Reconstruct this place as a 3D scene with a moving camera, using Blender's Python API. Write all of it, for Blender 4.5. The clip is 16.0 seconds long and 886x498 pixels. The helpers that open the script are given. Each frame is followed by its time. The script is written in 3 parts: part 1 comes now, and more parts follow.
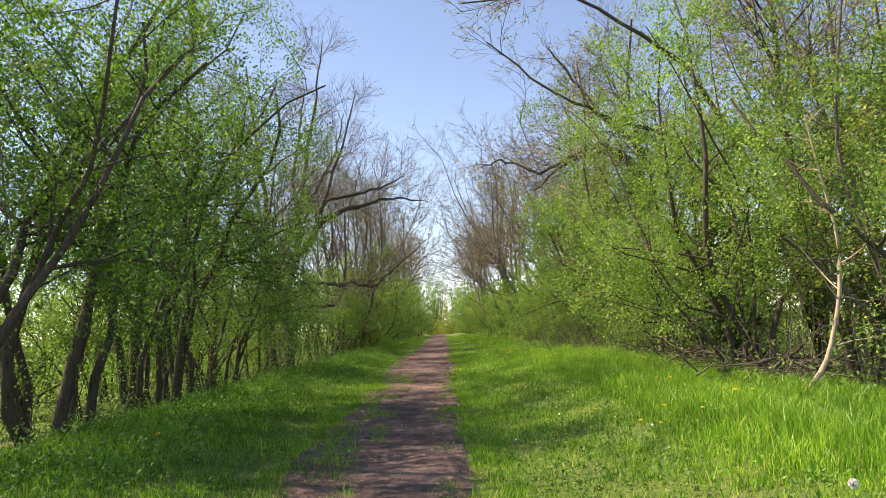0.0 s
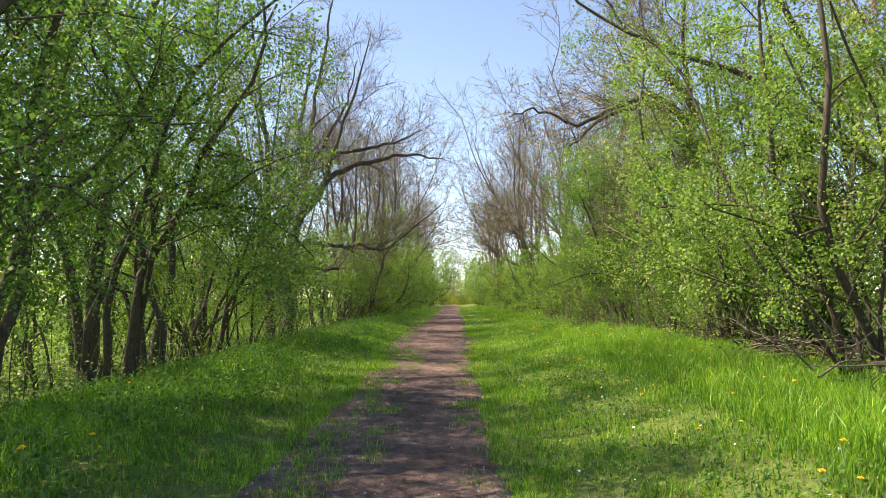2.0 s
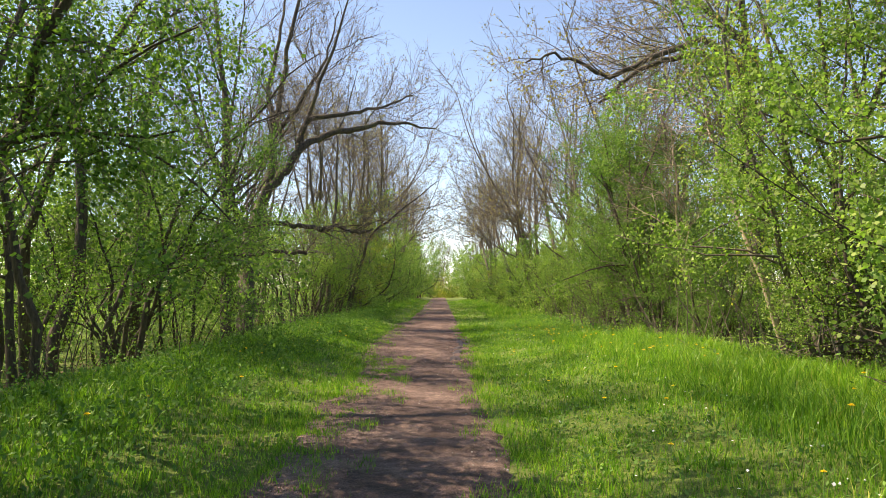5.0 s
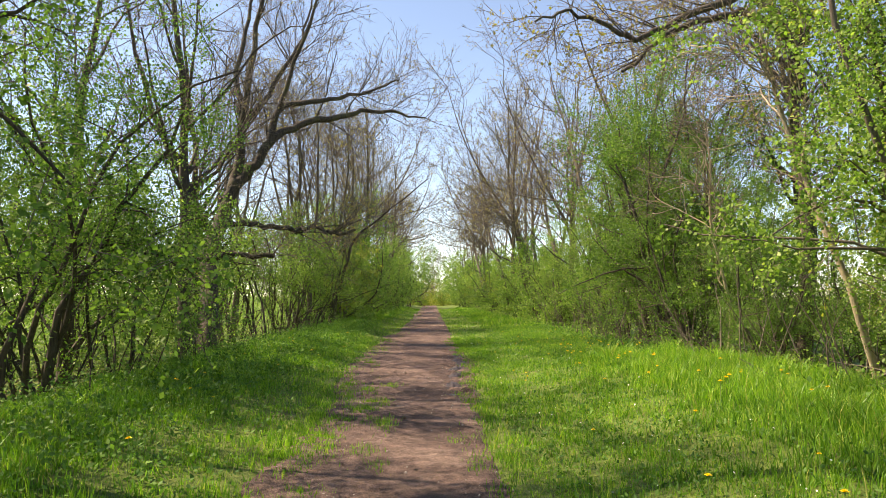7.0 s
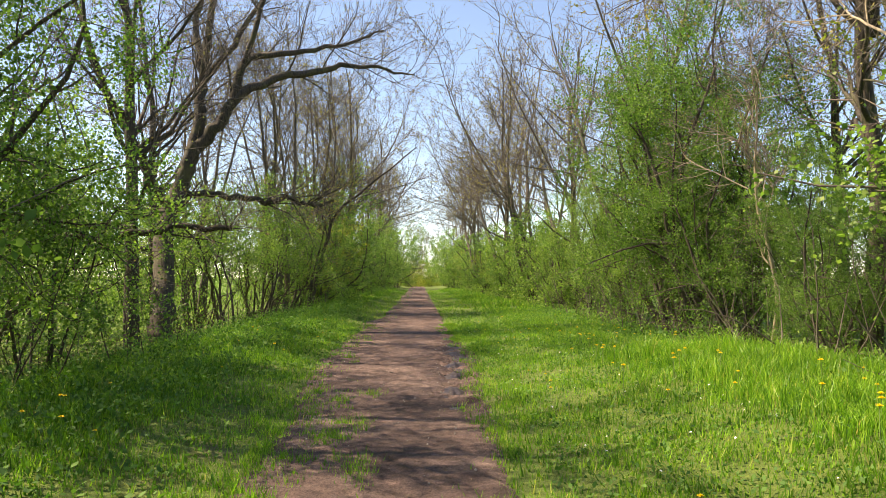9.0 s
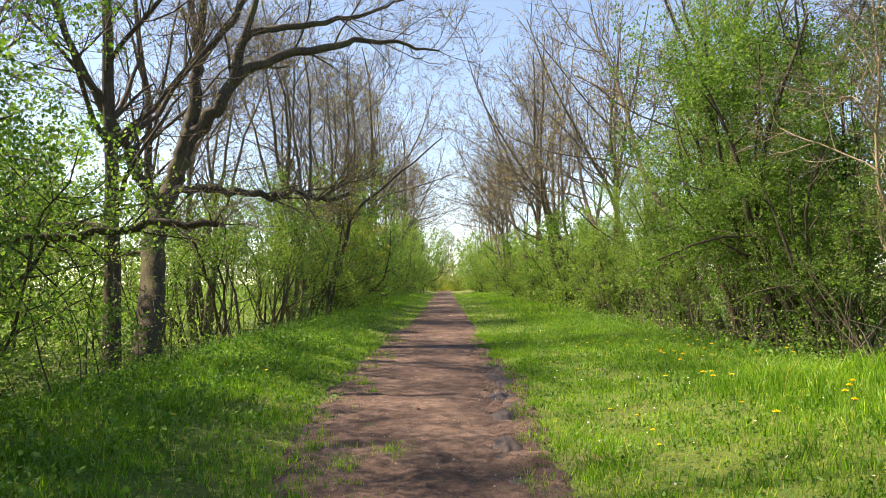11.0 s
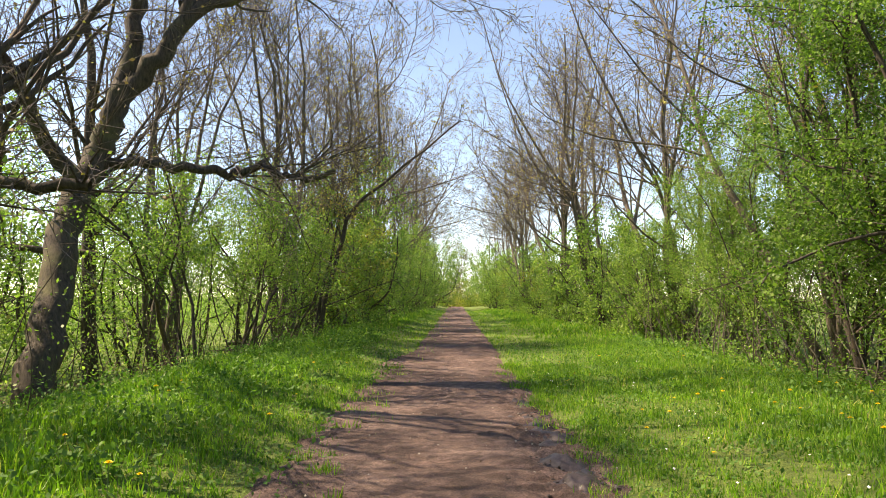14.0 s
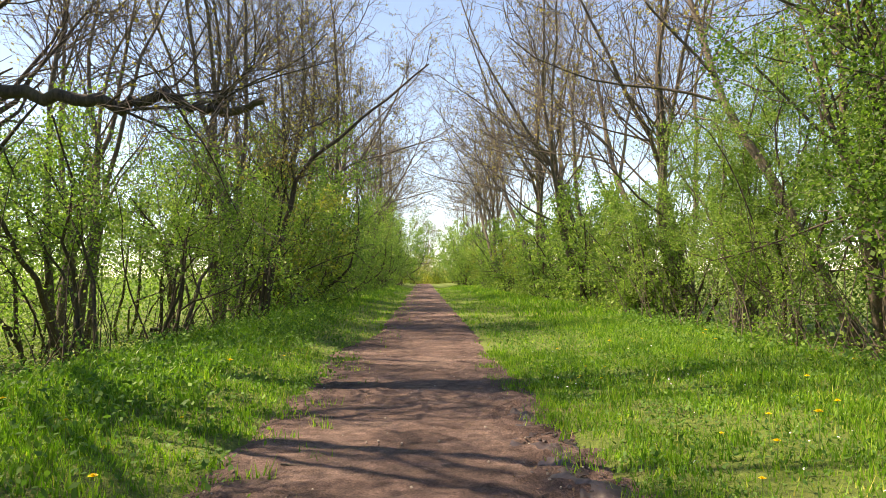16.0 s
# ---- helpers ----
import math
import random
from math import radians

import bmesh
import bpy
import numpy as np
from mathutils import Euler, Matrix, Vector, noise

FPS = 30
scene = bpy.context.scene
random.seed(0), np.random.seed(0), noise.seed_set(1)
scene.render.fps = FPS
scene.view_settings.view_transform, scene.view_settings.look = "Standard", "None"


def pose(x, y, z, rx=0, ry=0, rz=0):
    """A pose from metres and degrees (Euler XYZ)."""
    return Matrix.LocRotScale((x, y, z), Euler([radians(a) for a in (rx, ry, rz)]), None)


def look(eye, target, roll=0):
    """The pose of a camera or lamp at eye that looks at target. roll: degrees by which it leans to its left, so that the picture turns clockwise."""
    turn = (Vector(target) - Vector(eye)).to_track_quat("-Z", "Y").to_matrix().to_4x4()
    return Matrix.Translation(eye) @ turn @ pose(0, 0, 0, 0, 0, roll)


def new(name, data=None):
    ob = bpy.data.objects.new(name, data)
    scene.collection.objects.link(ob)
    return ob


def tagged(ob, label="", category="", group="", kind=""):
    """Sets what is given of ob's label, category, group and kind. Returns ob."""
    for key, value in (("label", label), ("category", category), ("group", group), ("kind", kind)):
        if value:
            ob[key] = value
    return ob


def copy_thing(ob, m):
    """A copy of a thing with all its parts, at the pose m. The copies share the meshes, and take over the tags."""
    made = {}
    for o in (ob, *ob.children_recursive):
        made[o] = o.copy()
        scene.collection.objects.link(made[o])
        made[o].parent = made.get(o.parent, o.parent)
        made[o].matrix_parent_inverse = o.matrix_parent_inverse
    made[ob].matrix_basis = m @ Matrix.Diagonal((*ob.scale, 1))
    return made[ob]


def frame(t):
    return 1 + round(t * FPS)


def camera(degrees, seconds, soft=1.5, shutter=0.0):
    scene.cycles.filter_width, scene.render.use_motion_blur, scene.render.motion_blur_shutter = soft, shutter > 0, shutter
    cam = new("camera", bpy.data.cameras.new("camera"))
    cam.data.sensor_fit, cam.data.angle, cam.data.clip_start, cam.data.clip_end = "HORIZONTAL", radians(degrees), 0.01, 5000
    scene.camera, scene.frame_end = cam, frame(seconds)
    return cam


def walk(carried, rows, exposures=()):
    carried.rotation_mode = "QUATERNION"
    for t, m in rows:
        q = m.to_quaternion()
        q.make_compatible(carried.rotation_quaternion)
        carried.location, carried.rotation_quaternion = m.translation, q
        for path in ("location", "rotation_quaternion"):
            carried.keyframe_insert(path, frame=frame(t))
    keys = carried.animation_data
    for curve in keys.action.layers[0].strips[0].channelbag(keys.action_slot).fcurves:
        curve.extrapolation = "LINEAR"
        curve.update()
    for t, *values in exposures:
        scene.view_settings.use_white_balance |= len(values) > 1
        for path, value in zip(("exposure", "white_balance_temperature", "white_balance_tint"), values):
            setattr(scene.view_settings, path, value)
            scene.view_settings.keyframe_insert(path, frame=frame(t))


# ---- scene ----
cam = camera(64.9, 16.0, 0.9)
METRES, EYE, TILT, LEAN, TURN = 24.0, 1.5, 6.3, 2.7, 0.0
ROWS = [
    (0.0, 0.0, 0.0, 0.0, 0.0, 0.0, -0.0),
    (0.5, -0.0034, 0.0325, -0.0026, 0.03, 0.35, -0.15),
    (1.0, -0.0041, 0.0634, -0.0076, 0.3, -1.17, -0.15),
    (1.5, -0.0056, 0.0958, -0.0119, 0.85, -2.9, -0.85),
    (2.0, -0.007, 0.1261, -0.0147, 1.17, -2.44, -2.07),
    (2.5, -0.0078, 0.1582, -0.018, 1.49, -1.38, -2.69),
    (3.0, -0.009, 0.1896, -0.0229, 1.52, -3.1, -3.01),
    (3.5, -0.0108, 0.2234, -0.0259, 1.27, -3.48, -3.26),
    (4.0, -0.0135, 0.2532, -0.0286, 0.73, -3.34, -3.35),
    (6.5, -0.0169, 0.4126, -0.0458, -0.28, -2.51, -3.11),
    (7.0, -0.0181, 0.443, -0.0488, -0.62, -2.35, -2.94),
    (7.5, -0.0194, 0.4747, -0.052, -0.6, -3.35, -2.92),
    (8.0, -0.0201, 0.5042, -0.0555, -0.82, -4.15, -2.53),
    (8.5, -0.0205, 0.533, -0.0582, -1.14, -3.72, -2.73),
    (9.0, -0.0211, 0.5607, -0.0623, -1.67, -3.88, -2.87),
    (11.5, -0.0263, 0.7071, -0.079, 0.6, -3.6, -1.73),
    (12.0, -0.0267, 0.7387, -0.0835, 0.84, -4.05, -1.99),
    (12.5, -0.0271, 0.7721, -0.0874, 1.06, -3.8, -3.27),
    (13.0, -0.0288, 0.804, -0.0916, 1.06, -4.11, -3.1),
    (13.5, -0.0291, 0.8372, -0.0959, 1.27, -3.83, -2.65),
    (14.0, -0.0312, 0.8673, -0.0997, 1.35, -2.39, -2.67),
    (14.5, -0.0317, 0.8988, -0.103, 1.37, -2.23, -2.49),
    (15.0, -0.0334, 0.9287, -0.1073, 0.93, -2.24, -2.21),
    (15.5, -0.0329, 0.9605, -0.1127, 0.37, -2.72, -2.21),
    (16.0, -0.0333, 0.9919, -0.1173, -1.4, -4.12, -2.29),
]
EXPOSURES = [(0.0, 1.0, 7900, 18), (2.5, 1.22, 7800, 16), (7.0, 1.15, 8300, 16), (9.0, 1.15, 8200, 15), (12.0, 1.25, 8200, 15), (16.0, 1.25, 8500, 17)]
walk(cam, [(t, pose(0, 0, EYE, TILT, LEAN, TURN) @ pose(METRES * x, METRES * y, METRES * z, 90 + pitch, roll, yaw)) for t, x, y, z, yaw, pitch, roll in ROWS], exposures=EXPOSURES)

# ---- world, sun and exposure ----
SUN_ELEV, SUN_AZ = 50.0, 78.0          # azimuth: degrees to the left of straight ahead
world = bpy.data.worlds.new("world")
scene.world = world
world.use_nodes = True
wn = world.node_tree.nodes
sky = wn.new("ShaderNodeTexSky")
sky.sky_type = "NISHITA"
sky.sun_disc = False
sky.sun_elevation = radians(SUN_ELEV)
sky.sun_rotation = radians(-SUN_AZ)
sky.air_density, sky.dust_density, sky.ozone_density = 0.8, 0.15, 2.5
wn["Background"].inputs["Strength"].default_value = 0.14
world.node_tree.links.new(sky.outputs[0], wn["Background"].inputs["Color"])

sun_data = bpy.data.lights.new("sun", "SUN")
sun_data.energy, sun_data.angle, sun_data.color = 5.0, radians(0.55), (1.0, 0.91, 0.76)
sun = new("sun", sun_data)
sa, se = radians(SUN_AZ), radians(SUN_ELEV)
sun_dir = Vector((-math.sin(sa) * math.cos(se), math.cos(sa) * math.cos(se), math.sin(se)))
sun.matrix_world = look(sun_dir * 60, (0, 0, 0))


# ---- materials ----
def material(name):
    m = bpy.data.materials.new(name)
    m.use_nodes = True
    nt = m.node_tree
    return m, nt, nt.nodes["Principled BSDF"], nt.nodes["Material Output"]


def node(nt, kind, **values):
    n = nt.nodes.new(kind)
    for key, value in values.items():
        n.inputs[key].default_value = value
    return n


def ramp(nt, fac, stops):
    n = nt.nodes.new("ShaderNodeValToRGB")
    el = n.color_ramp.elements
    while len(el) < len(stops):
        el.new(0.5)
    for e, (p, c) in zip(el, stops):
        e.position, e.color = p, (*c, 1)
    nt.links.new(fac, n.inputs[0])
    return n.outputs[0]


def mixed(nt, fac, a, b, mode="MIX"):
    n = nt.nodes.new("ShaderNodeMix")
    n.data_type, n.blend_type = "RGBA", mode
    for s, v in ((n.inputs[0], fac), (n.inputs[6], a), (n.inputs[7], b)):
        if isinstance(v, (int, float)):
            s.default_value = v
        elif isinstance(v, tuple):
            s.default_value = (*v, 1)
        else:
            nt.links.new(v, s)
    return n.outputs[2]


def noise_of(nt, scale, detail=4.0, rough=0.6, stretch=None, coord="Object"):
    tc = nt.nodes.new("ShaderNodeTexCoord")
    out = tc.outputs[coord]
    if stretch:
        mp = nt.nodes.new("ShaderNodeMapping")
        mp.inputs["Scale"].default_value = stretch
        nt.links.new(out, mp.inputs[0])
        out = mp.outputs[0]
    n = node(nt, "ShaderNodeTexNoise", Scale=scale, Detail=detail, Roughness=rough)
    nt.links.new(out, n.inputs["Vector"])
    return n.outputs["Fac"]


def bump(nt, bsdf, height, strength, distance):
    b = node(nt, "ShaderNodeBump", Strength=strength, Distance=distance)
    nt.links.new(height, b.inputs["Height"])
    nt.links.new(b.outputs[0], bsdf.inputs["Normal"])


def leaf_material(name, stops, see_through=0.5, glossy=0.5):
    """Thin leaves: each one its own shade, part of the light passes through."""
    m, nt, bsdf, out = material(name)
    geo = nt.nodes.new("ShaderNodeNewGeometry")
    col = ramp(nt, geo.outputs["Random Per Island"], stops)
    big = noise_of(nt, 0.6, 2.0)
    tuft = noise_of(nt, 3.5, 3.0)
    col = mixed(nt, 0.6, col, ramp(nt, tuft, [(0.35, (0.6, 0.7, 0.75)), (0.65, (1.4, 1.3, 1.15))]), "MULTIPLY")
    col = mixed(nt, 0.75, col, ramp(nt, big, [(0.3, (0.76, 0.84, 0.78)), (0.7, (1.75, 1.58, 1.4))]), "MULTIPLY")
    nt.links.new(col, bsdf.inputs["Base Color"])
    bsdf.inputs["Roughness"].default_value = glossy
    bsdf.inputs["Specular IOR Level"].default_value = 0.35
    tr = nt.nodes.new("ShaderNodeBsdfTranslucent")
    nt.links.new(mixed(nt, 1.0, col, (1.0, 1.25, 0.62), "MULTIPLY"), tr.inputs[0])
    mx = node(nt, "ShaderNodeMixShader", Fac=see_through)
    nt.links.new(bsdf.outputs[0], mx.inputs[1])
    nt.links.new(tr.outputs[0], mx.inputs[2])
    nt.links.new(mx.outputs[0], out.inputs[0])
    return m


def bark_material(name, dark, light, moss=0.0):
    m, nt, bsdf, _ = material(name)
    fine = noise_of(nt, 26, 6, 0.7, (1, 1, 0.18))
    broad = noise_of(nt, 1.8, 3)
    col = ramp(nt, fine, [(0.3, dark), (0.72, light)])
    if moss:
        col = mixed(nt, ramp(nt, broad, [(0.5, (0, 0, 0)), (0.72, (moss, moss, moss))]), col, (0.16, 0.17, 0.05))
    else:
        col = mixed(nt, 0.5, col, ramp(nt, broad, [(0.3, (0.65, 0.65, 0.65)), (0.7, (1.25, 1.2, 1.15))]), "MULTIPLY")
    nt.links.new(col, bsdf.inputs["Base Color"])
    bsdf.inputs["Roughness"].default_value = 0.88
    bump(nt, bsdf, fine, 0.8, 0.02)
    return m


LEAF_DARK = leaf_material("hawthorn_leaves", [(0.0, (0.058, 0.12, 0.03)), (0.55, (0.105, 0.195, 0.045)), (1.0, (0.19, 0.29, 0.075))])
LEAF_LIGHT = leaf_material("light_leaves", [(0.0, (0.095, 0.175, 0.04)), (0.5, (0.16, 0.265, 0.065)), (1.0, (0.28, 0.37, 0.12))])
LEAF_OLIVE = leaf_material("young_leaves", [(0.0, (0.13, 0.17, 0.04)), (0.5, (0.22, 0.26, 0.055)), (1.0, (0.36, 0.33, 0.09))])
LEAF_IVY = leaf_material("ivy_leaves", [(0.0, (0.02, 0.06, 0.018)), (1.0, (0.06, 0.13, 0.035))], 0.2, 0.3)
BUDS = leaf_material("buds", [(0.0, (0.16, 0.10, 0.08)), (0.6, (0.25, 0.19, 0.10)), (1.0, (0.30, 0.30, 0.09))], 0.3, 0.6)
CATKIN = leaf_material("catkins", [(0.0, (0.20, 0.15, 0.07)), (0.5, (0.33, 0.27, 0.08)), (1.0, (0.42, 0.38, 0.10))], 0.3, 0.6)
GRASS = leaf_material("grass_blades", [(0.0, (0.06, 0.165, 0.02)), (0.5, (0.135, 0.29, 0.032)), (0.92, (0.26, 0.41, 0.06)), (1.0, (0.40, 0.36, 0.13))], 0.4, 0.4)
HERB = leaf_material("herb_leaves", [(0.0, (0.05, 0.13, 0.03)), (1.0, (0.13, 0.25, 0.055))], 0.35, 0.7)
BARK_DARK = bark_material("dark_bark", (0.028, 0.021, 0.016), (0.12, 0.095, 0.07))
BARK_OAK = bark_material("oak_bark", (0.024, 0.019, 0.015), (0.12, 0.095, 0.072), 0.4)
BARK_GREY = bark_material("grey_bark", (0.06, 0.05, 0.04), (0.20, 0.165, 0.13))
BARK_PALE = bark_material("bleached_wood", (0.28, 0.22, 0.15), (0.52, 0.43, 0.31))
TWIG = bark_material("twig_bark", (0.085, 0.066, 0.058), (0.23, 0.19, 0.165))


def earth_material():
    m, nt, bsdf, _ = material("trodden_earth")
    broad, fine, grit = noise_of(nt, 0.9, 5), noise_of(nt, 9, 6, 0.7), noise_of(nt, 60, 4, 0.7)
    col = ramp(nt, broad, [(0.3, (0.10, 0.064, 0.056)), (0.5, (0.185, 0.122, 0.106)), (0.72, (0.31, 0.22, 0.187))])
    col = mixed(nt, 0.7, col, ramp(nt, fine, [(0.36, (0.42, 0.4, 0.39)), (0.64, (1.4, 1.36, 1.33))]), "MULTIPLY")
    scuff = noise_of(nt, 3.2, 5, 0.65, (0.6, 1.7, 1))
    col = mixed(nt, 0.75, col, ramp(nt, scuff, [(0.36, (0.62, 0.58, 0.57)), (0.5, (1.0, 1.0, 1.0)), (0.66, (1.45, 1.42, 1.4))]), "MULTIPLY")
    col = mixed(nt, 0.8, col, ramp(nt, grit, [(0.34, (0.45, 0.44, 0.43)), (0.66, (1.45, 1.45, 1.45))]), "MULTIPLY")
    nt.links.new(col, bsdf.inputs["Base Color"])
    bsdf.inputs["Roughness"].default_value = 0.9
    add = node(nt, "ShaderNodeMath")
    nt.links.new(fine, add.inputs[0])
    nt.links.new(grit, add.inputs[1])
    bump(nt, bsdf, add.outputs[0], 1.0, 0.05)
    return m


def turf_material():
    m, nt, bsdf, _ = material("turf")
    broad, fine = noise_of(nt, 0.7, 5), noise_of(nt, 14, 6, 0.75)
    col = ramp(nt, fine, [(0.25, (0.05, 0.085, 0.015)), (0.5, (0.12, 0.18, 0.027)), (0.75, (0.20, 0.25, 0.045))])
    col = mixed(nt, ramp(nt, broad, [(0.56, (0, 0, 0)), (0.7, (0.7, 0.7, 0.7))]), col, (0.19, 0.17, 0.075))
    nt.links.new(col, bsdf.inputs["Base Color"])
    bsdf.inputs["Roughness"].default_value = 0.95
    bump(nt, bsdf, fine, 1.0, 0.06)
    return m


def plain(name, color, rough=0.6, spread=0.2):
    m, nt, bsdf, _ = material(name)
    n = noise_of(nt, 30, 4)
    lo, hi = tuple(c * (1 - spread) for c in color), tuple(min(1, c * (1 + spread)) for c in color)
    nt.links.new(ramp(nt, n, [(0.3, lo), (0.7, hi)]), bsdf.inputs["Base Color"])
    bsdf.inputs["Roughness"].default_value = rough
    return m


EARTH, TURF = earth_material(), turf_material()
MUD = plain("wet_mud", (0.055, 0.04, 0.036), 0.45, 0.5)
LITTER = plain("leaf_litter", (0.16, 0.11, 0.065), 0.9, 0.5)
PETAL = plain("yellow_petals", (0.86, 0.62, 0.02))
DAISY = plain("white_petals", (0.85, 0.85, 0.82))
FLUFF = plain("seed_fluff", (0.72, 0.72, 0.70), 0.9)
STALK = plain("flower_stalk", (0.16, 0.25, 0.07))
STONE = plain("pebble_stone", (0.34, 0.30, 0.26), 0.8, 0.4)


# ---- mesh building ----
def mesh_object(name, verts, faces, mat, parent=None, label="", smooth=False):
    """A mesh from arrays: verts (n, 3), faces (m, 3 or 4)."""
    verts, faces = np.asarray(verts, np.float32), np.asarray(faces, np.int32)
    me = bpy.data.meshes.new(name)
    m, k = faces.shape
    me.vertices.add(len(verts))
    me.vertices.foreach_set("co", verts.ravel())
    me.loops.add(m * k)
    me.loops.foreach_set("vertex_index", faces.ravel())
    me.polygons.add(m)
    me.polygons.foreach_set("loop_start", np.arange(0, m * k, k, dtype=np.int32))
    me.polygons.foreach_set("use_smooth", np.full(m, smooth))
    me.update(calc_edges=True)
    me.materials.append(mat)
    ob = new(name, me)
    if parent:
        ob.parent = parent
    if label:
        ob["label"] = label
    return ob


def part(name, bm, mat, parent, label=""):
    me = bpy.data.meshes.new(name)
    bm.to_mesh(me)
    bm.free()
    me.materials.append(mat)
    ob = new(name, me)
    ob.parent = parent
    if label:
        ob["label"] = label
    return ob


def tubes(branches, sides):
    """Tapered tubes round the branches, a list of (points (n, 3), radii (n))."""
    groups, vs, fs, base = {}, [], [], 0
    for p, r in branches:
        groups.setdefault(len(p), []).append((p, r))
    ang = np.arange(sides) * 2 * np.pi / sides
    for n, group in groups.items():
        P = np.array([g[0] for g in group])
        Rr = np.array([g[1] for g in group])
        T = np.gradient(P, axis=1)
        T /= np.linalg.norm(T, axis=2, keepdims=True) + 1e-9
        ref = np.where(np.abs(T[:, :1, 2:3]) > 0.8, np.array([1.0, 0, 0]), np.array([0, 0, 1.0]))
        A = np.cross(T, np.broadcast_to(ref, T.shape))
        A /= np.linalg.norm(A, axis=2, keepdims=True) + 1e-9
        B = np.cross(T, A)
        ring = A[:, :, None] * np.cos(ang)[:, None] + B[:, :, None] * np.sin(ang)[:, None]
        V = P[:, :, None] + ring * Rr[:, :, None, None]
        i, j, k = np.meshgrid(np.arange(len(group)), np.arange(n - 1), np.arange(sides), indexing="ij")
        k2 = (k + 1) % sides
        at = lambda a, b, c: base + (a * n + b) * sides + c
        F = np.stack([at(i, j, k), at(i, j, k2), at(i, j + 1, k2), at(i, j + 1, k)], -1).reshape(-1, 4)
        vs.append(V.reshape(-1, 3))
        fs.append(F)
        base += V.size // 3
    return np.concatenate(vs), np.concatenate(fs)


def leaves(points, size, rng, up=0.6, narrow=0.78):
    """A lozenge-shaped leaf at every point."""
    n = len(points)
    axis = rng.normal(size=(n, 3))
    axis[:, 2] -= 0.3
    axis /= np.linalg.norm(axis, axis=1, keepdims=True)
    nor = rng.normal(size=(n, 3)) * (1 - up) + np.array([0, 0, up])
    side = np.cross(axis, nor)
    side /= np.linalg.norm(side, axis=1, keepdims=True) + 1e-9
    s = (size * rng.uniform(0.6, 1.35, n))[:, None]
    w = s * narrow * 0.5
    mid = points + axis * s * 0.45
    V = np.stack([points, mid + side * w, points + axis * s, mid - side * w], 1).reshape(-1, 3)
    return V, np.arange(n * 4).reshape(-1, 4)


def grow(rng, start, heading, length, r0, r1, n, bend=0.18, lift=0.0, steady=None):
    """A crooked branch: n points, its radii from r0 down to r1."""
    step = length / (n - 1)
    p, d = np.array(start, float), np.array(heading, float)
    d /= np.linalg.norm(d)
    pts = [p.copy()]
    for _ in range(n - 1):
        d = d + rng.normal(size=3) * bend
        d[2] += lift
        d /= np.linalg.norm(d)
        p = p + d * step
        pts.append(p.copy())
    return np.array(pts), np.linspace(r0, r1, n)


def side_way(rng, pts, i, spread):
    d = pts[min(i + 1, len(pts) - 1)] - pts[max(i - 1, 0)]
    d = d / (np.linalg.norm(d) + 1e-9)
    w = rng.normal(size=3)
    w -= d * w.dot(d)
    w /= np.linalg.norm(w) + 1e-9
    return d * (1 - spread) + w * spread


def sprout(rng, parents, count, span, length, thin, n, bend, lift, spread, rmin):
    """Side branches on each parent, on the part of it that span gives."""
    made = []
    for pts, rad in parents:
        m = len(pts)
        for _ in range(count if isinstance(count, int) else rng.integers(*count)):
            f = rng.uniform(*span) * (m - 1)
            i = min(int(f), m - 2)
            at = pts[i] + (pts[i + 1] - pts[i]) * (f - i)
            r = max(rmin, (rad[i] + (rad[i + 1] - rad[i]) * (f - i)) * thin)
            ln = length * rng.uniform(0.55, 1.3) * (1.15 - 0.5 * f / (m - 1))
            made.append(grow(rng, at, side_way(rng, pts, i, spread), ln, r, max(rmin * 0.6, r * 0.3), n, bend, lift))
    return made


def along(rng, branches, per, jitter):
    """Points strewn along branches."""
    out = []
    for pts, _ in branches:
        f = rng.uniform(0.1, 1.0, per) * (len(pts) - 1)
        i = np.minimum(f.astype(int), len(pts) - 2)
        out.append(pts[i] + (pts[i + 1] - pts[i]) * (f - i)[:, None])
    out = np.concatenate(out)
    return out + rng.normal(size=out.shape) * jitter


def assemble(name, where, label, category, group, stems, twigs, foliage, bark, twig_bark=None, sides=8, thin=1):
    """A tree or shrub: stems, each (part name, main branch, its limbs); then twigs; then (part, points, size, material, up) of its foliage."""
    rng = np.random.default_rng(len(bpy.data.objects))
    root = tagged(new(name), label, category, group)
    for nm, main, limbs in stems:
        mesh_object(nm, *tubes([main], sides), bark, root, smooth=True)
    limbs = [b for s in stems for b in s[2]]
    if limbs:
        tagged(mesh_object("branchwork", *tubes(limbs, 5), bark, root, smooth=True), kind="stuff")
    if twigs:
        tagged(mesh_object("twig_spray", *tubes(twigs[::thin], 3), twig_bark or TWIG, root, smooth=True), kind="stuff")
    for nm, pts, size, mat, up in foliage:
        tagged(mesh_object(nm, *leaves(pts, size, rng, up), mat, root), kind="stuff")
    root.matrix_basis = where
    return root


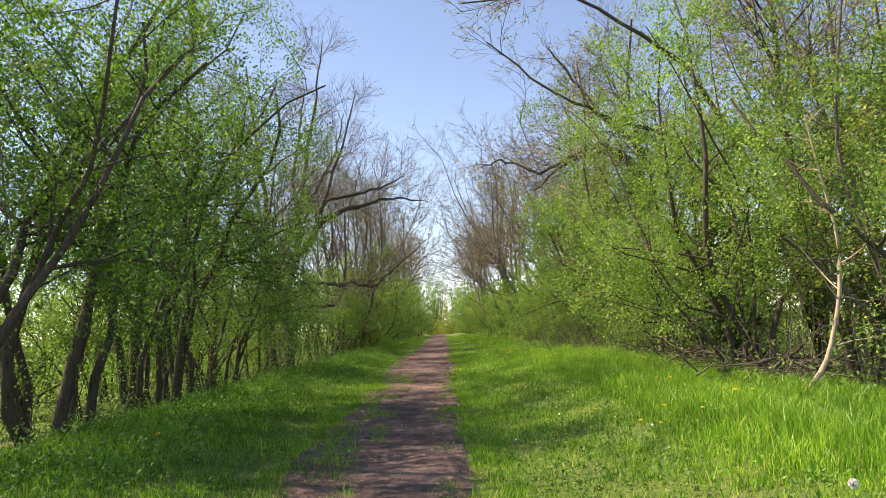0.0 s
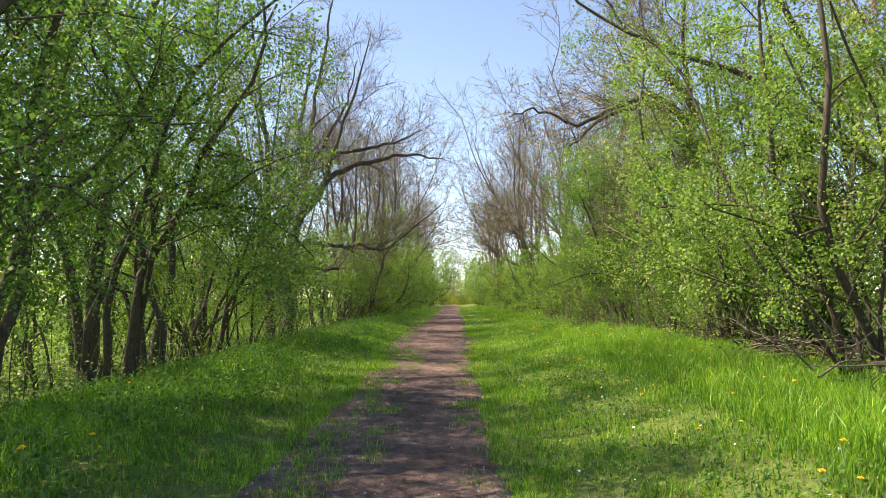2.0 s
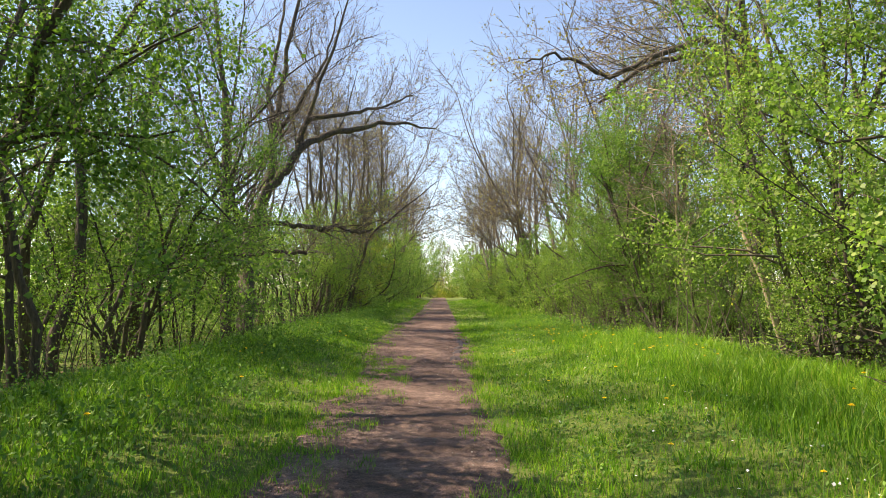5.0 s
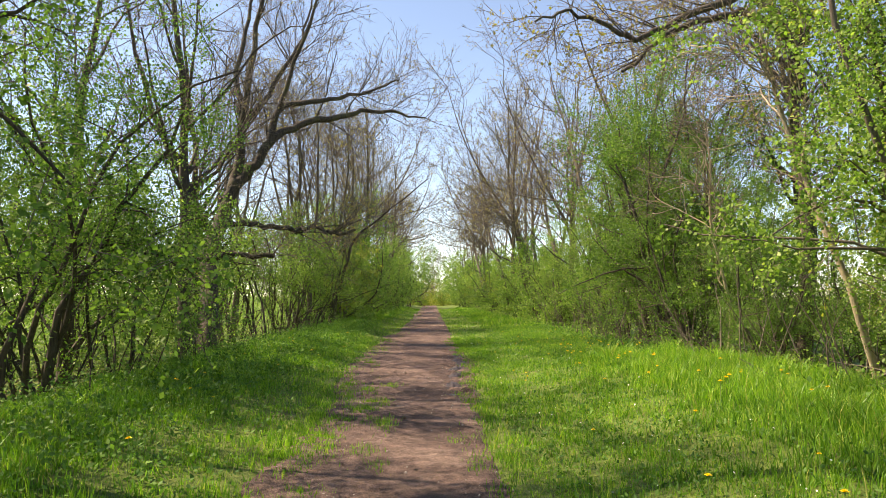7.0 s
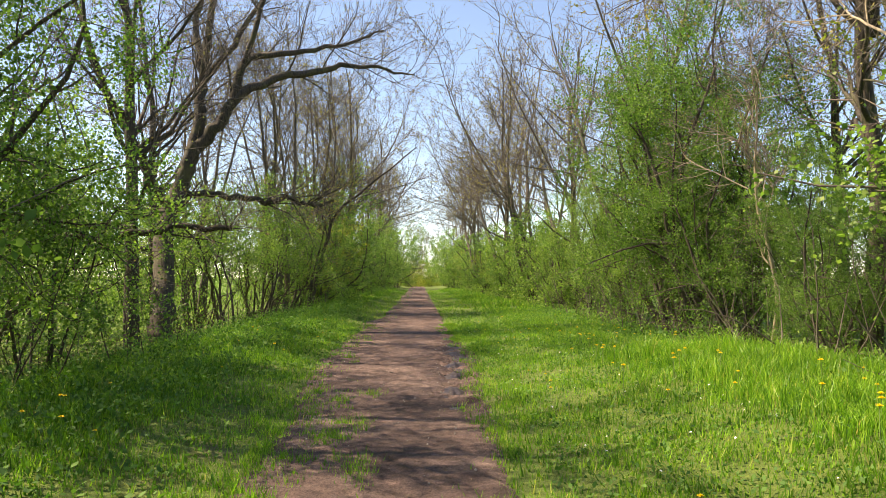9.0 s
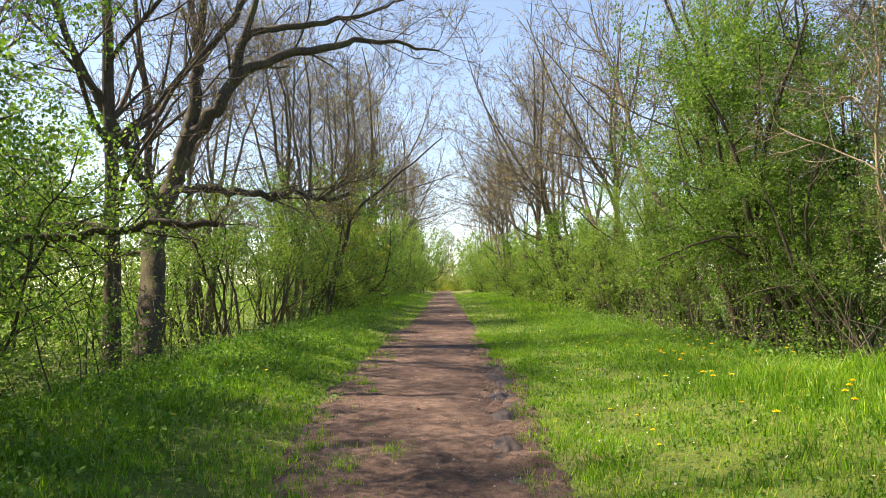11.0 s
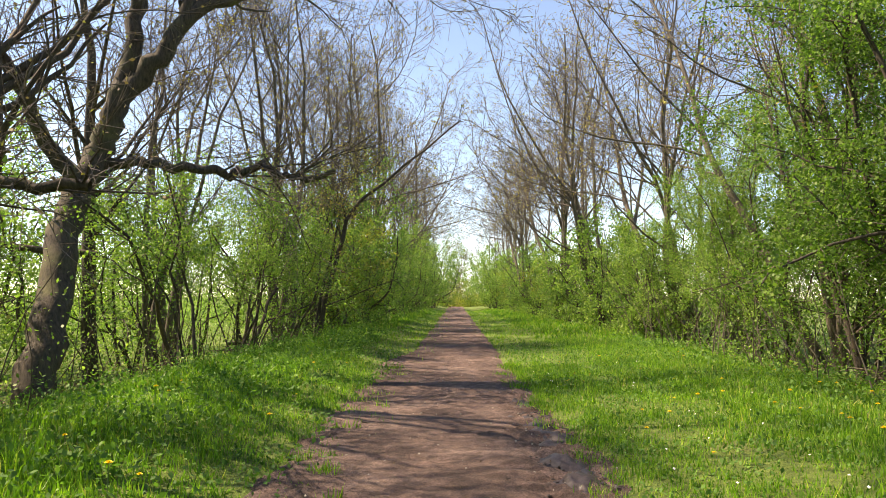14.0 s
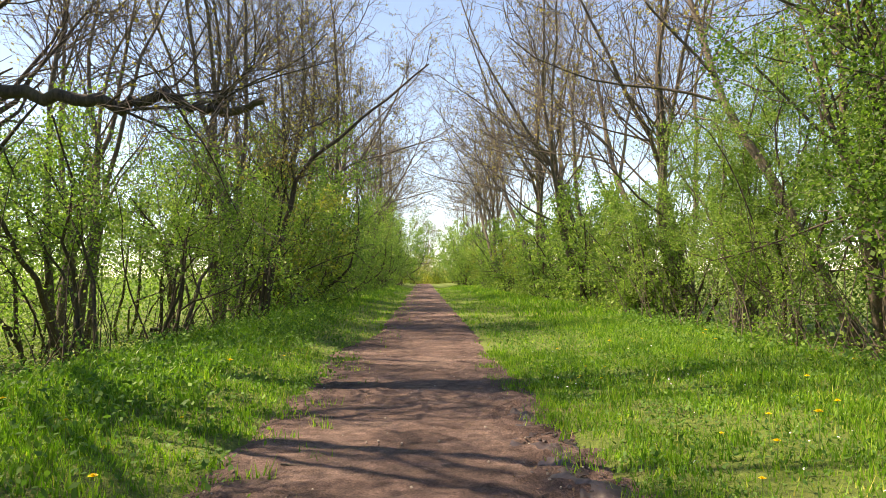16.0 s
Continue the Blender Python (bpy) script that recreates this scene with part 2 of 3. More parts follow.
def shrub(seed, where, label, group, height=5.5, stems=7, lean=0.35, leaf=LEAF_DARK, bark=BARK_DARK, size=0.058, per=20,
          low=0.25, side=(0, 0), name="hawthorn", twig_count=14, reach=0.3, skirt=0, crook=0.14, wide=4.1):
    """A many-stemmed leafy shrub; side: which way its stems lean."""
    rng = np.random.default_rng(seed)
    made, twigs = [], []
    for k in range(stems):
        a = 2 * math.pi * (k + rng.uniform(-0.3, 0.3)) / stems
        out = lean * rng.uniform(0.35, 1.15)
        d = (math.cos(a) * out + side[0], math.sin(a) * out + side[1], 1)
        r = rng.uniform(0.024, 0.062) * height / 5.5
        main = grow(rng, (math.cos(a) * 0.25, math.sin(a) * 0.25, -0.3), d, height * rng.uniform(0.7, 1.05), r, r * 0.25, 11, crook, 0.08)
        limbs = sprout(rng, [main], 8, (low, 0.98), height * reach, 0.5, 6, 0.22, 0.02, 0.62, 0.008)
        made.append(("stem", main, limbs))
        twigs += sprout(rng, limbs, twig_count, (0.15, 1.0), height * 0.11, 0.5, 2, 0.25, 0.0, 0.6, 0.0035)
        twigs += sprout(rng, [main], 8, (max(low, 0.3), 1.0), height * 0.12, 0.2, 2, 0.25, 0.0, 0.7, 0.0035)
        if skirt:
            twigs += sprout(rng, [main], skirt, (0.08, 0.4), height * 0.13, 0.2, 2, 0.25, 0.0, 0.75, 0.0035)
    near = lambda b: np.hypot(b[0][:, 0], b[0][:, 1]).max() < wide
    made = [(nm, main, [b for b in limbs if near(b)]) for nm, main, limbs in made if near(main)]
    twigs = [b for b in twigs if near(b)]
    pts = along(rng, twigs, per, 0.075)
    return assemble(name, where, label, "shrub", group, made, twigs, [("crown", pts, size, leaf, 0.5)], bark, sides=7, thin=3)


def bare_tree(seed, where, label, group, height=13.0, stems=1, lean=(0, 0), spread=0.3, bark=BARK_GREY, buds=BUDS, bud_size=0.05,
              per=2, twig_count=7, limb_count=9, boughs=(), base_r=0.2, name="bare_tree", category="tree", limb_len=0.32):
    """A tall tree with few leaves; boughs: great limbs given as points and radii."""
    rng = np.random.default_rng(seed)
    made, all2 = [], []

    def furnish(nm, main, first):
        limbs = sprout(rng, [main], limb_count, (0.3, 0.97), height * limb_len, 0.5, 8, 0.13, 0.06, 0.5, 0.02) if first else []
        limbs2 = sprout(rng, limbs + [main], 7 if first else 12, (0.25, 1.0), height * 0.15, 0.45 if first else 0.28, 6, 0.17, 0.05, 0.5, 0.011)
        all2.extend(limbs2)
        made.append((nm, main, limbs + limbs2))

    for k in range(stems):
        a = rng.uniform(0, 2 * math.pi)
        o = spread * (0.25 if stems == 1 else rng.uniform(0.5, 1.2))
        d = (lean[0] + math.cos(a) * o, lean[1] + math.sin(a) * o, 1)
        r = base_r * rng.uniform(0.75, 1.0)
        foot = 0.2 * (stems > 1)
        furnish("trunk", grow(rng, (math.cos(a) * foot, math.sin(a) * foot, -0.4), d, height * rng.uniform(0.8, 1), r, r * 0.15, 16, 0.1 if stems > 1 else 0.09, 0.06), True)
    for pts, r0, r1 in boughs:
        pts = np.array(pts, float)
        f = np.linspace(0, len(pts) - 1, 4 * len(pts))
        p = np.stack([np.interp(f, np.arange(len(pts)), pts[:, c]) for c in range(3)], 1)
        p[1:-1] = (p[:-2] + p[1:-1] * 2 + p[2:]) / 4
        p[2:-1] += rng.normal(size=(len(p) - 3, 3)) * 0.035
        limb = (p, np.linspace(r0, r1, len(p)))
        if r1 > 0.15:
            made.append(("trunk", limb, []))
        else:
            furnish("bough", limb, False)
    twigs = sprout(rng, all2, twig_count, (0.1, 1.0), height * 0.075, 0.45, 3, 0.17, 0.06, 0.48, 0.0065)
    twigs2 = sprout(rng, twigs, 3, (0.2, 1.0), height * 0.036, 0.5, 2, 0.2, 0.08, 0.5, 0.005)
    foliage = [("bud_spray", along(rng, twigs2, per, 0.012), bud_size, buds, 0.2)] if per else []
    return assemble(name, where, label, category, group, made, twigs + twigs2, foliage, bark, sides=10)


def put(ob, x, y, turn=0.0, size=1.0, sink=0.0, stretch=1.0):
    m = pose(x, y, ground_z(x, y) - sink, 0, 0, turn) @ Matrix.Diagonal((size, size, size * stretch, 1))
    return copy_thing(ob, m)


def site(x, y, turn=0.0, size=1.0):
    return pose(x, y, ground_z(x, y), 0, 0, turn) @ Matrix.Scale(size, 4)


# ---- ground ----
def smooth01(v):
    v = np.clip(v, 0, 1)
    return v * v * (3 - 2 * v)


def wave(x, y, seed, scale):
    """Gentle unevenness, from a few crossing waves."""
    rng = np.random.default_rng(seed)
    out = 0
    for _ in range(7):
        a, ph, k = rng.uniform(0, 6.283), rng.uniform(0, 6.283), rng.uniform(0.5, 1.7) / scale
        out = out + np.sin((x * math.cos(a) + y * math.sin(a)) * k * 6.283 + ph)
    return out / 7


def path_left(y):
    return -1.86 - 0.5 * smooth01((y - 20) / 7) * smooth01((42 - y) / 8) + 0.16 * wave(0, y, 3, 5.0) + 0.08 * wave(0.7, y, 4, 0.9)


def path_right(y):
    return 0.24 + 0.14 * smooth01((y - 20) / 6) + 0.26 * smooth01((y - 20.0) / 7) * smooth01((35 - y) / 6) + 0.1 * wave(0, y, 5, 6.0) + 0.07 * wave(0.3, y, 6, 0.8)


def ground_z(x, y):
    near = np.exp(-((np.abs(x) / 30) ** 4))
    left = 0.16 * smooth01((-1.9 - x) / 1.6) - 0.75 * smooth01((-4.6 - x) / 4.0)
    mound = 0.34 * smooth01((x - 0.5) / 2.6) * (1 - 0.7 * smooth01((y - 22) / 9))
    right = mound - 0.55 * smooth01((x - 4.6) / 2.6) * (1 - 0.4 * smooth01((y - 22) / 9))
    rough = 0.05 * wave(x, y, 1, 3.0) * smooth01((np.abs(x + 0.8) - 1.0) / 1.2)
    return (left + right) * near + rough + 0.02 * wave(x, y, 2, 7.0)


def spaced(lo, hi, step, far):
    """Grid lines: even from lo to hi, then ever wider out to far."""
    inner = list(np.arange(lo, hi + step / 2, step))
    out, s, v = [], step, hi
    while v < far:
        s *= 1.35
        v += s
        out.append(v)
    low, s, v = [], step, lo
    while v > -far:
        s *= 1.35
        v -= s
        low.append(v)
    return np.array(low[::-1] + inner + out)


def sheet(name, X, Y, Z, mat):
    ny, nx = X.shape
    i, j = np.meshgrid(np.arange(ny - 1), np.arange(nx - 1), indexing="ij")
    F = np.stack([i * nx + j, i * nx + j + 1, (i + 1) * nx + j + 1, (i + 1) * nx + j], -1).reshape(-1, 4)
    return mesh_object(name, np.stack([X, Y, Z], -1).reshape(-1, 3), F, mat, smooth=True)


X, Y = np.meshgrid(spaced(-11, 12, 0.16, 2500), spaced(-5, 60, 0.2, 2500))
ground = tagged(sheet("ground", X, Y, ground_z(X, Y) - 0.07 * smooth01(np.minimum(X - path_left(Y), path_right(Y) - X) / 0.25 + 0.2), TURF), "uneven green turf with bare patches beside the path", "ground", kind="structure")

ys = np.concatenate([np.arange(-5, 48, 0.07), np.arange(48, 170, 0.5)])
us = np.linspace(0, 1, 42)
L, Rt = path_left(ys) - 0.12, path_right(ys) + 0.12
X = L[:, None] + (Rt - L)[:, None] * us
Y = np.broadcast_to(ys[:, None], X.shape)
edge = smooth01(np.minimum(us, 1 - us) * 9)
clods = 0.022 * wave(X, Y, 11, 0.45) + 0.018 * wave(X, Y, 12, 0.22) + 0.02 * wave(X, Y, 13, 1.4)
rut = smooth01((X + 0.25) / 0.2) * smooth01((0.75 - X) / 0.2) * smooth01((Y - 21) / 2) * smooth01((33 - Y) / 3)
Zp = ground_z(X, Y) - 0.05 + 0.066 * edge + clods * (1 + 1.9 * rut) - 0.03 * rut
path = tagged(sheet("path", X, Y, Zp, EARTH), "trodden reddish-brown earth path with dappled shade", "path", kind="structure")


def path_z(x, y):
    return float(ground_z(x, y)) + 0.014


# ---- trees of the left side ----
LEFT, RIGHT, BARE = "shrubs along the left verge", "shrubs along the right verge", "tall bare trees"
hawthorn_label = "dark-stemmed hawthorn shrub in fresh green leaf beside the path"

thorn_a = shrub(21, site(-6.2, 11.2, 20), "leaning dark-stemmed hawthorn in dense green leaf", LEFT, 9.6, 6, 0.4, LEAF_DARK, per=42, size=0.05, twig_count=18, side=(0.06, 0.0), low=0.36, crook=0.21)
thorn_b = shrub(22, site(-5.9, 14.9), hawthorn_label, LEFT, 8.4, 6, 0.42, LEAF_DARK, per=38, size=0.05, twig_count=17, side=(0.06, 0.0), low=0.36, crook=0.21)
tall_thorn = shrub(27, site(-7.9, 9.4), "tall hawthorn with a high dense dark green crown", LEFT, 12.0, 6, 0.3, LEAF_DARK, per=28, size=0.05, twig_count=17, low=0.48, crook=0.2, reach=0.22)
thorn_c = shrub(23, site(-7.0, 25.6), "slender light green hawthorn with several dark stems", LEFT, 6.0, 5, 0.3, LEAF_LIGHT, per=16, low=0.45, crook=0.2)
thorn_d = shrub(24, site(-6.7, 36.2), "open light green shrub with twisted dark stems", LEFT, 5.6, 4, 0.36, LEAF_LIGHT, per=16, low=0.48, crook=0.22)
far_thorn = shrub(26, site(-5.6, 57.5), "rounded green hawthorn far along the path", LEFT, 6.8, 7, 0.3, LEAF_LIGHT, per=15, low=0.16, size=0.085, twig_count=12, crook=0.2)
olive_a = shrub(25, site(-5.4, 48.0), "young yellow-green maple shrub on the verge", LEFT, 5.8, 7, 0.3, LEAF_OLIVE, BARK_GREY, per=12, low=0.15, name="maple_shrub", size=0.085, twig_count=10)

for x, y, turn, s, ob in (
        (-6.0, 7.8, 75, 1.0, thorn_b), (-7.6, 13.6, 130, 0.95, tall_thorn), (-8.0, 17.4, 250, 1.15, tall_thorn), (-8.3, 21.6, 20, 1.12, tall_thorn), (-8.6, 5.6, 60, 1.0, tall_thorn), (-7.2, 18.6, 140, 0.85, thorn_a), (-6.9, 22.2, 10, 0.85, thorn_b), (-7.6, 23.6, 260, 0.95, thorn_c),
        (-8.2, 12.8, 200, 0.9, thorn_a), (-8.6, 8.5, 300, 1.0, thorn_b), (-10.0, 19.5, 30, 0.9, thorn_d),
        (-9.2, 26.5, 120, 1.05, thorn_d), (-9.8, 28.4, 230, 1.0, thorn_d), (-5.9, 38.0, 45, 0.8, thorn_c), (-8.4, 38.5, 300, 1.0, thorn_c),
        (-6.4, 39.6, 170, 0.95, thorn_d), (-5.8, 42.4, 60, 1.0, thorn_c), (-7.8, 44.5, 10, 1.1, thorn_d), (-5.7, 51.5, 100, 0.95, olive_a),
        (-7.0, 54.5, 200, 1.1, far_thorn), (-6.2, 62.0, 30, 1.0, olive_a), (-5.2, 66.5, 150, 0.95, far_thorn), (-6.6, 48.0, 10, 0.95, far_thorn),
        (-5.8, 72.0, 70, 1.0, olive_a), (-5.0, 78.0, 190, 1.0, far_thorn), (-5.4, 85.0, 10, 1.05, olive_a), (-4.8, 92.0, 280, 1.0, far_thorn),
        (-4.9, 100.0, 130, 1.0, far_thorn), (-4.6, 109.0, 230, 1.0, far_thorn), (-13.0, 36.0, 20, 1.0, thorn_d), (-11.0, 31.5, 120, 1.0, thorn_c), (-10.5, 41.5, 200, 1.1, thorn_c), (-13.0, 48.0, 70, 1.0, far_thorn),
        (-11.8, 26.0, 15, 1.0, thorn_c), (-12.6, 29.6, 95, 1.1, thorn_d), (-11.8, 38.6, 310, 1.1, thorn_c), (-10.0, 45.8, 30, 1.1, thorn_c), (-14.2, 33.0, 60, 1.2, far_thorn), (-14.8, 39.0, 160, 1.2, far_thorn), (-12.5, 20.5, 200, 0.8, far_thorn), (-13.5, 14.5, 100, 1.0, far_thorn), (-13.8, 24.5, 20, 1.0, far_thorn)):
    put(ob, x, y, turn, s, 0.05)

# ---- shrubs of the right side ----
hazel_a = shrub(31, site(5.9, 13.4), "leafy light green hawthorn with dark inner stems", RIGHT, 8.0, 7, 0.32, LEAF_LIGHT, per=56, size=0.048, crook=0.18, low=0.2, side=(-0.05, 0), skirt=2)
hazel_b = shrub(32, site(6.4, 19.6), "tall leafy green shrub with thin upright stems", RIGHT, 9.6, 8, 0.22, LEAF_LIGHT, BARK_GREY, per=46, low=0.18, name="hazel_shrub", skirt=2, reach=0.24)
hazel_c = shrub(33, site(6.9, 31.2, 90), "dense rounded dark green shrub beside the grass", RIGHT, 9.8, 8, 0.28, LEAF_DARK, per=48, low=0.18, name="hazel_shrub", skirt=2)
olive_b = shrub(34, site(8.2, 20.8), "yellow-green shrub with opening leaves", RIGHT, 9.0, 7, 0.26, LEAF_OLIVE, BARK_GREY, per=14, low=0.15, name="maple_shrub", size=0.055)
ivy = shrub(35, site(7.0, 17.4, 0, 1.0), "dark evergreen ivy over an old stem", RIGHT, 5.4, 5, 0.10, LEAF_IVY, per=48, low=0.04, size=0.075, name="ivy_thicket", reach=0.16, skirt=10, twig_count=9)
far_hazel = shrub(36, site(6.0, 52.5), "rounded light green shrub far along the path", RIGHT, 6.0, 7, 0.36, LEAF_LIGHT, per=14, low=0.06, size=0.1, name="hazel_shrub", twig_count=10)
for x, y, turn, s, ob in (
        (8.0, 9.2, 150, 0.95, hazel_a), (8.4, 12.2, 220, 1.0, olive_b), (6.4, 17.2, 300, 0.72, hazel_a), (6.3, 24.6, 200, 0.36, hazel_c),
        (7.4, 26.6, 100, 0.42, hazel_c), (8.7, 25.4, 30, 0.46, hazel_c), (7.8, 22.6, 250, 0.44, hazel_c), (6.6, 29.0, 60, 0.6, hazel_c), (9.2, 15.5, 10, 1.0, hazel_b), (9.4, 24.0, 40, 0.42, hazel_b), (8.9, 29.5, 130, 0.45, hazel_b),
        (7.4, 34.4, 20, 1.0, hazel_c), (7.0, 31.6, 170, 0.85, hazel_c), (8.8, 33.4, 260, 0.95, hazel_c), (7.2, 38.6, 40, 0.8, hazel_a), (7.2, 44.2, 100, 0.75, hazel_a), (8.6, 37.4, 210, 1.1, hazel_a), (6.8, 40.4, 80, 0.75, hazel_b), (8.4, 43.0, 320, 0.85, hazel_c),
        (6.3, 45.6, 250, 0.8, far_hazel), (7.6, 49.0, 140, 0.85, olive_b), (7.0, 57.0, 200, 1.0, far_hazel),
        (5.6, 61.0, 110, 0.9, far_hazel), (6.4, 66.0, 10, 1.0, olive_a), (5.2, 71.5, 290, 0.95, far_hazel), (5.6, 78.0, 170, 1.0, far_hazel),
        (5.0, 85.0, 60, 1.0, far_hazel), (5.2, 93.0, 200, 1.0, olive_a), (4.8, 101.0, 330, 1.0, far_hazel), (4.4, 110.0, 90, 1.0, far_hazel),
        (11.5, 27.0, 150, 0.5, olive_b), (12.0, 19.0, 80, 1.0, hazel_b), (-0.5, 130.0, 0, 0.9, olive_a), (-5.0, 121.0, 40, 1.1, olive_a), (3.8, 122.0, 90, 1.1, far_hazel), (-2.4, 124.0, 10, 0.75, far_hazel), (1.3, 126.0, 50, 0.65, far_hazel), (-0.4, 134.0, 80, 1.0, far_hazel),
        (-4.0, 97.0, 10, 1.25, far_thorn), (-3.6, 106.0, 200, 1.3, far_thorn), (4.2, 98.0, 140, 1.25, far_hazel), (3.8, 108.0, 20, 1.35, far_hazel), (-2.6, 138.0, 60, 1.5, far_thorn), (2.2, 140.0, 160, 1.5, far_hazel)):
    put(ob, x, y, turn, s, 0.05)

far_rng = np.random.default_rng(5)
for k in range(13):
    y = 47 + k * 5.4
    put(far_thorn, -5.2 - far_rng.uniform(0, 1.2) + 0.010 * (y - 47), y + far_rng.uniform(-1, 1), far_rng.uniform(0, 360), far_rng.uniform(0.7, 1.1), 0.3, far_rng.uniform(0.85, 1.2))
    put(far_hazel, 5.6 + far_rng.uniform(0, 1.2) - 0.012 * (y - 47), y + far_rng.uniform(-1, 1), far_rng.uniform(0, 360), far_rng.uniform(0.7, 1.1), 0.3, far_rng.uniform(0.85, 1.2))

# ---- tall bare trees ----
oak_at = (-6.95, 31.2)
oz = float(ground_z(*oak_at))


def from_oak(*pts):
    return [(x - oak_at[0], y - oak_at[1], z - oz) for x, y, z in pts]


oak = bare_tree(41, site(*oak_at), "big old oak with dark furrowed bark and spreading bare boughs", BARE, 17.0, 0, (0.1, 0.0), 0.15, BARK_OAK, CATKIN, 0.05,
                1, 9, 15, [
    (from_oak((-6.86, 31.0, -0.7), (-6.95, 31.25, 0.2), (-7.14, 31.8, 1.1), (-7.32, 32.4, 2.14), (-7.45, 32.9, 3.1), (-7.3, 33.3, 3.9), (-7.1, 33.4, 4.5), (-6.84, 33.4, 5.28)), 0.31, 0.2),
    (from_oak((-6.9, 33.4, 5.1), (-6.13, 33.5, 5.97), (-5.76, 33.6, 6.75), (-4.9, 34.0, 7.35), (-3.43, 34.4, 7.71), (-2.76, 34.8, 8.05), (-1.62, 35.3, 8.09), (-0.66, 35.8, 8.05)), 0.19, 0.025),
    (from_oak((-5.83, 33.6, 6.7), (-5.55, 33.6, 7.85), (-4.06, 34.0, 8.19), (-2.72, 34.5, 8.61), (-1.6, 35.0, 9.2)), 0.13, 0.025),
    (from_oak((-7.35, 33.4, 3.9), (-6.21, 33.4, 3.84), (-5.28, 33.4, 3.7), (-4.71, 33.4, 3.65), (-4.32, 33.3, 3.79), (-3.77, 33.3, 3.61), (-3.3, 33.2, 3.52), (-2.9, 33.2, 3.68)), 0.10, 0.045),
    (from_oak((-6.95, 33.4, 5.0), (-6.78, 33.6, 6.49), (-6.79, 34.0, 7.46), (-7.23, 34.4, 9.06), (-6.9, 34.8, 11.5), (-6.6, 35.0, 14.0)), 0.18, 0.03),
    (from_oak((-6.8, 33.7, 6.8), (-6.3, 33.1, 9.6), (-5.6, 32.6, 12.8), (-5.2, 32.4, 15.4)), 0.12, 0.02),
    (from_oak((-5.7, 33.6, 7.2), (-5.0, 33.2, 9.2), (-4.2, 32.8, 11.2), (-3.7, 32.7, 13.0)), 0.09, 0.018),
    (from_oak((-6.8, 34.0, 7.3), (-5.9, 34.4, 8.8), (-5.0, 34.8, 10.6), (-4.6, 35.0, 12.6)), 0.11, 0.02),
    (from_oak((-7.4, 32.9, 3.5), (-7.72, 32.4, 4.12), (-7.9, 32.0, 4.92), (-8.6, 31.4, 6.4), (-9.2, 31.0, 8.8), (-9.6, 30.8, 11.0)), 0.15, 0.03)], 0.26, "oak_tree")

ash_a = bare_tree(42, site(-9.1, 27.4), "upright ash with a broken bare lower limb", BARE, 13.0, 1, (0.05, 0), 0.15, BARK_DARK, BUDS, 0.05, 1, 7, 10,
                  [([(0.0, 0.0, 2.7), (1.4, 0.1, 2.85), (3.03, 0.2, 2.95), (3.8, 0.1, 3.08), (4.9, 0.0, 3.05)], 0.08, 0.055)], 0.2, "ash_tree")
willow_a = bare_tree(43, site(-7.0, 46.0), "many-stemmed willow just coming into yellow-green leaf", BARE, 14.0, 6, (0.14, 0), 0.3, BARK_GREY, CATKIN, 0.06, 2, 3, 6, (), 0.13, "willow_tree")
leaning_ash = bare_tree(48, site(-5.0, 42.0), "slender ash leaning out over the path", BARE, 6.5, 1, (-0.1, 0), 0.1, BARK_DARK, CATKIN, 0.06, 2, 7, 6,
                        [([(0.05, 0, -0.2), (0.6, 0, 2.6), (1.15, 0, 4.1), (2.7, 0, 5.3), (4.4, 0, 6.7)], 0.09, 0.02)], 0.08, "ash_tree")
willow_b = bare_tree(57, site(7.6, 46.0), "leaning many-stemmed willow arching towards the path", BARE, 14.5, 6, (-0.24, -0.03), 0.26, BARK_GREY, CATKIN, 0.06, 2, 3, 6, (), 0.14, "willow_tree")
ash_b = bare_tree(45, site(7.8, 26.2), "tall ash with long bare boughs hanging over the verge", BARE, 14.0, 1, (0.0, 0), 0.12, BARK_OAK, CATKIN, 0.065, 2, 8, 9, [
    ([(0.1, -0.2, 6.2), (-0.5, -1.0, 7.35), (-1.5, -1.2, 7.8), (-2.5, -1.2, 7.65), (-3.7, -1.2, 6.95), (-4.3, -1.4, 6.4)], 0.13, 0.03),
    ([(0.0, -0.3, 6.6), (-0.7, -1.3, 7.5), (-1.8, -1.7, 7.95), (-3.1, -1.7, 7.45), (-4.1, -1.7, 6.95), (-4.7, -1.7, 7.25), (-5.5, -1.9, 7.5), (-6.2, -2.0, 7.2)], 0.11, 0.02),
    ([(0.1, -0.3, 7.4), (-0.1, -0.7, 8.0), (-1.4, -0.7, 9.15), (-2.0, -0.8, 10.0), (-3.4, -1.2, 11.8)], 0.15, 0.03)], 0.24, "ash_tree", limb_len=0.3)
ash_c = bare_tree(46, site(9.2, 17.5), "budding ash with drooping bare twigs over the path", BARE, 13.5, 2, (-0.12, 0.02), 0.2, BARK_OAK, CATKIN, 0.065, 2, 8, 9, [
    ([(0.0, 0.0, 1.2), (-0.35, 0.1, 3.2), (-0.9, 0.2, 4.7), (-2.6, 0.6, 6.3), (-4.4, 0.8, 7.1), (-5.8, 1.2, 7.9), (-7.6, 1.4, 9.6)], 0.12, 0.02),
    ([(0.0, 0.0, 1.4), (-0.5, 0.1, 3.8), (-1.1, 0.2, 5.8), (-3.0, 0.0, 8.6), (-5.6, -0.2, 10.2), (-8.4, -0.2, 10.0)], 0.11, 0.02)], 0.2, "ash_tree")
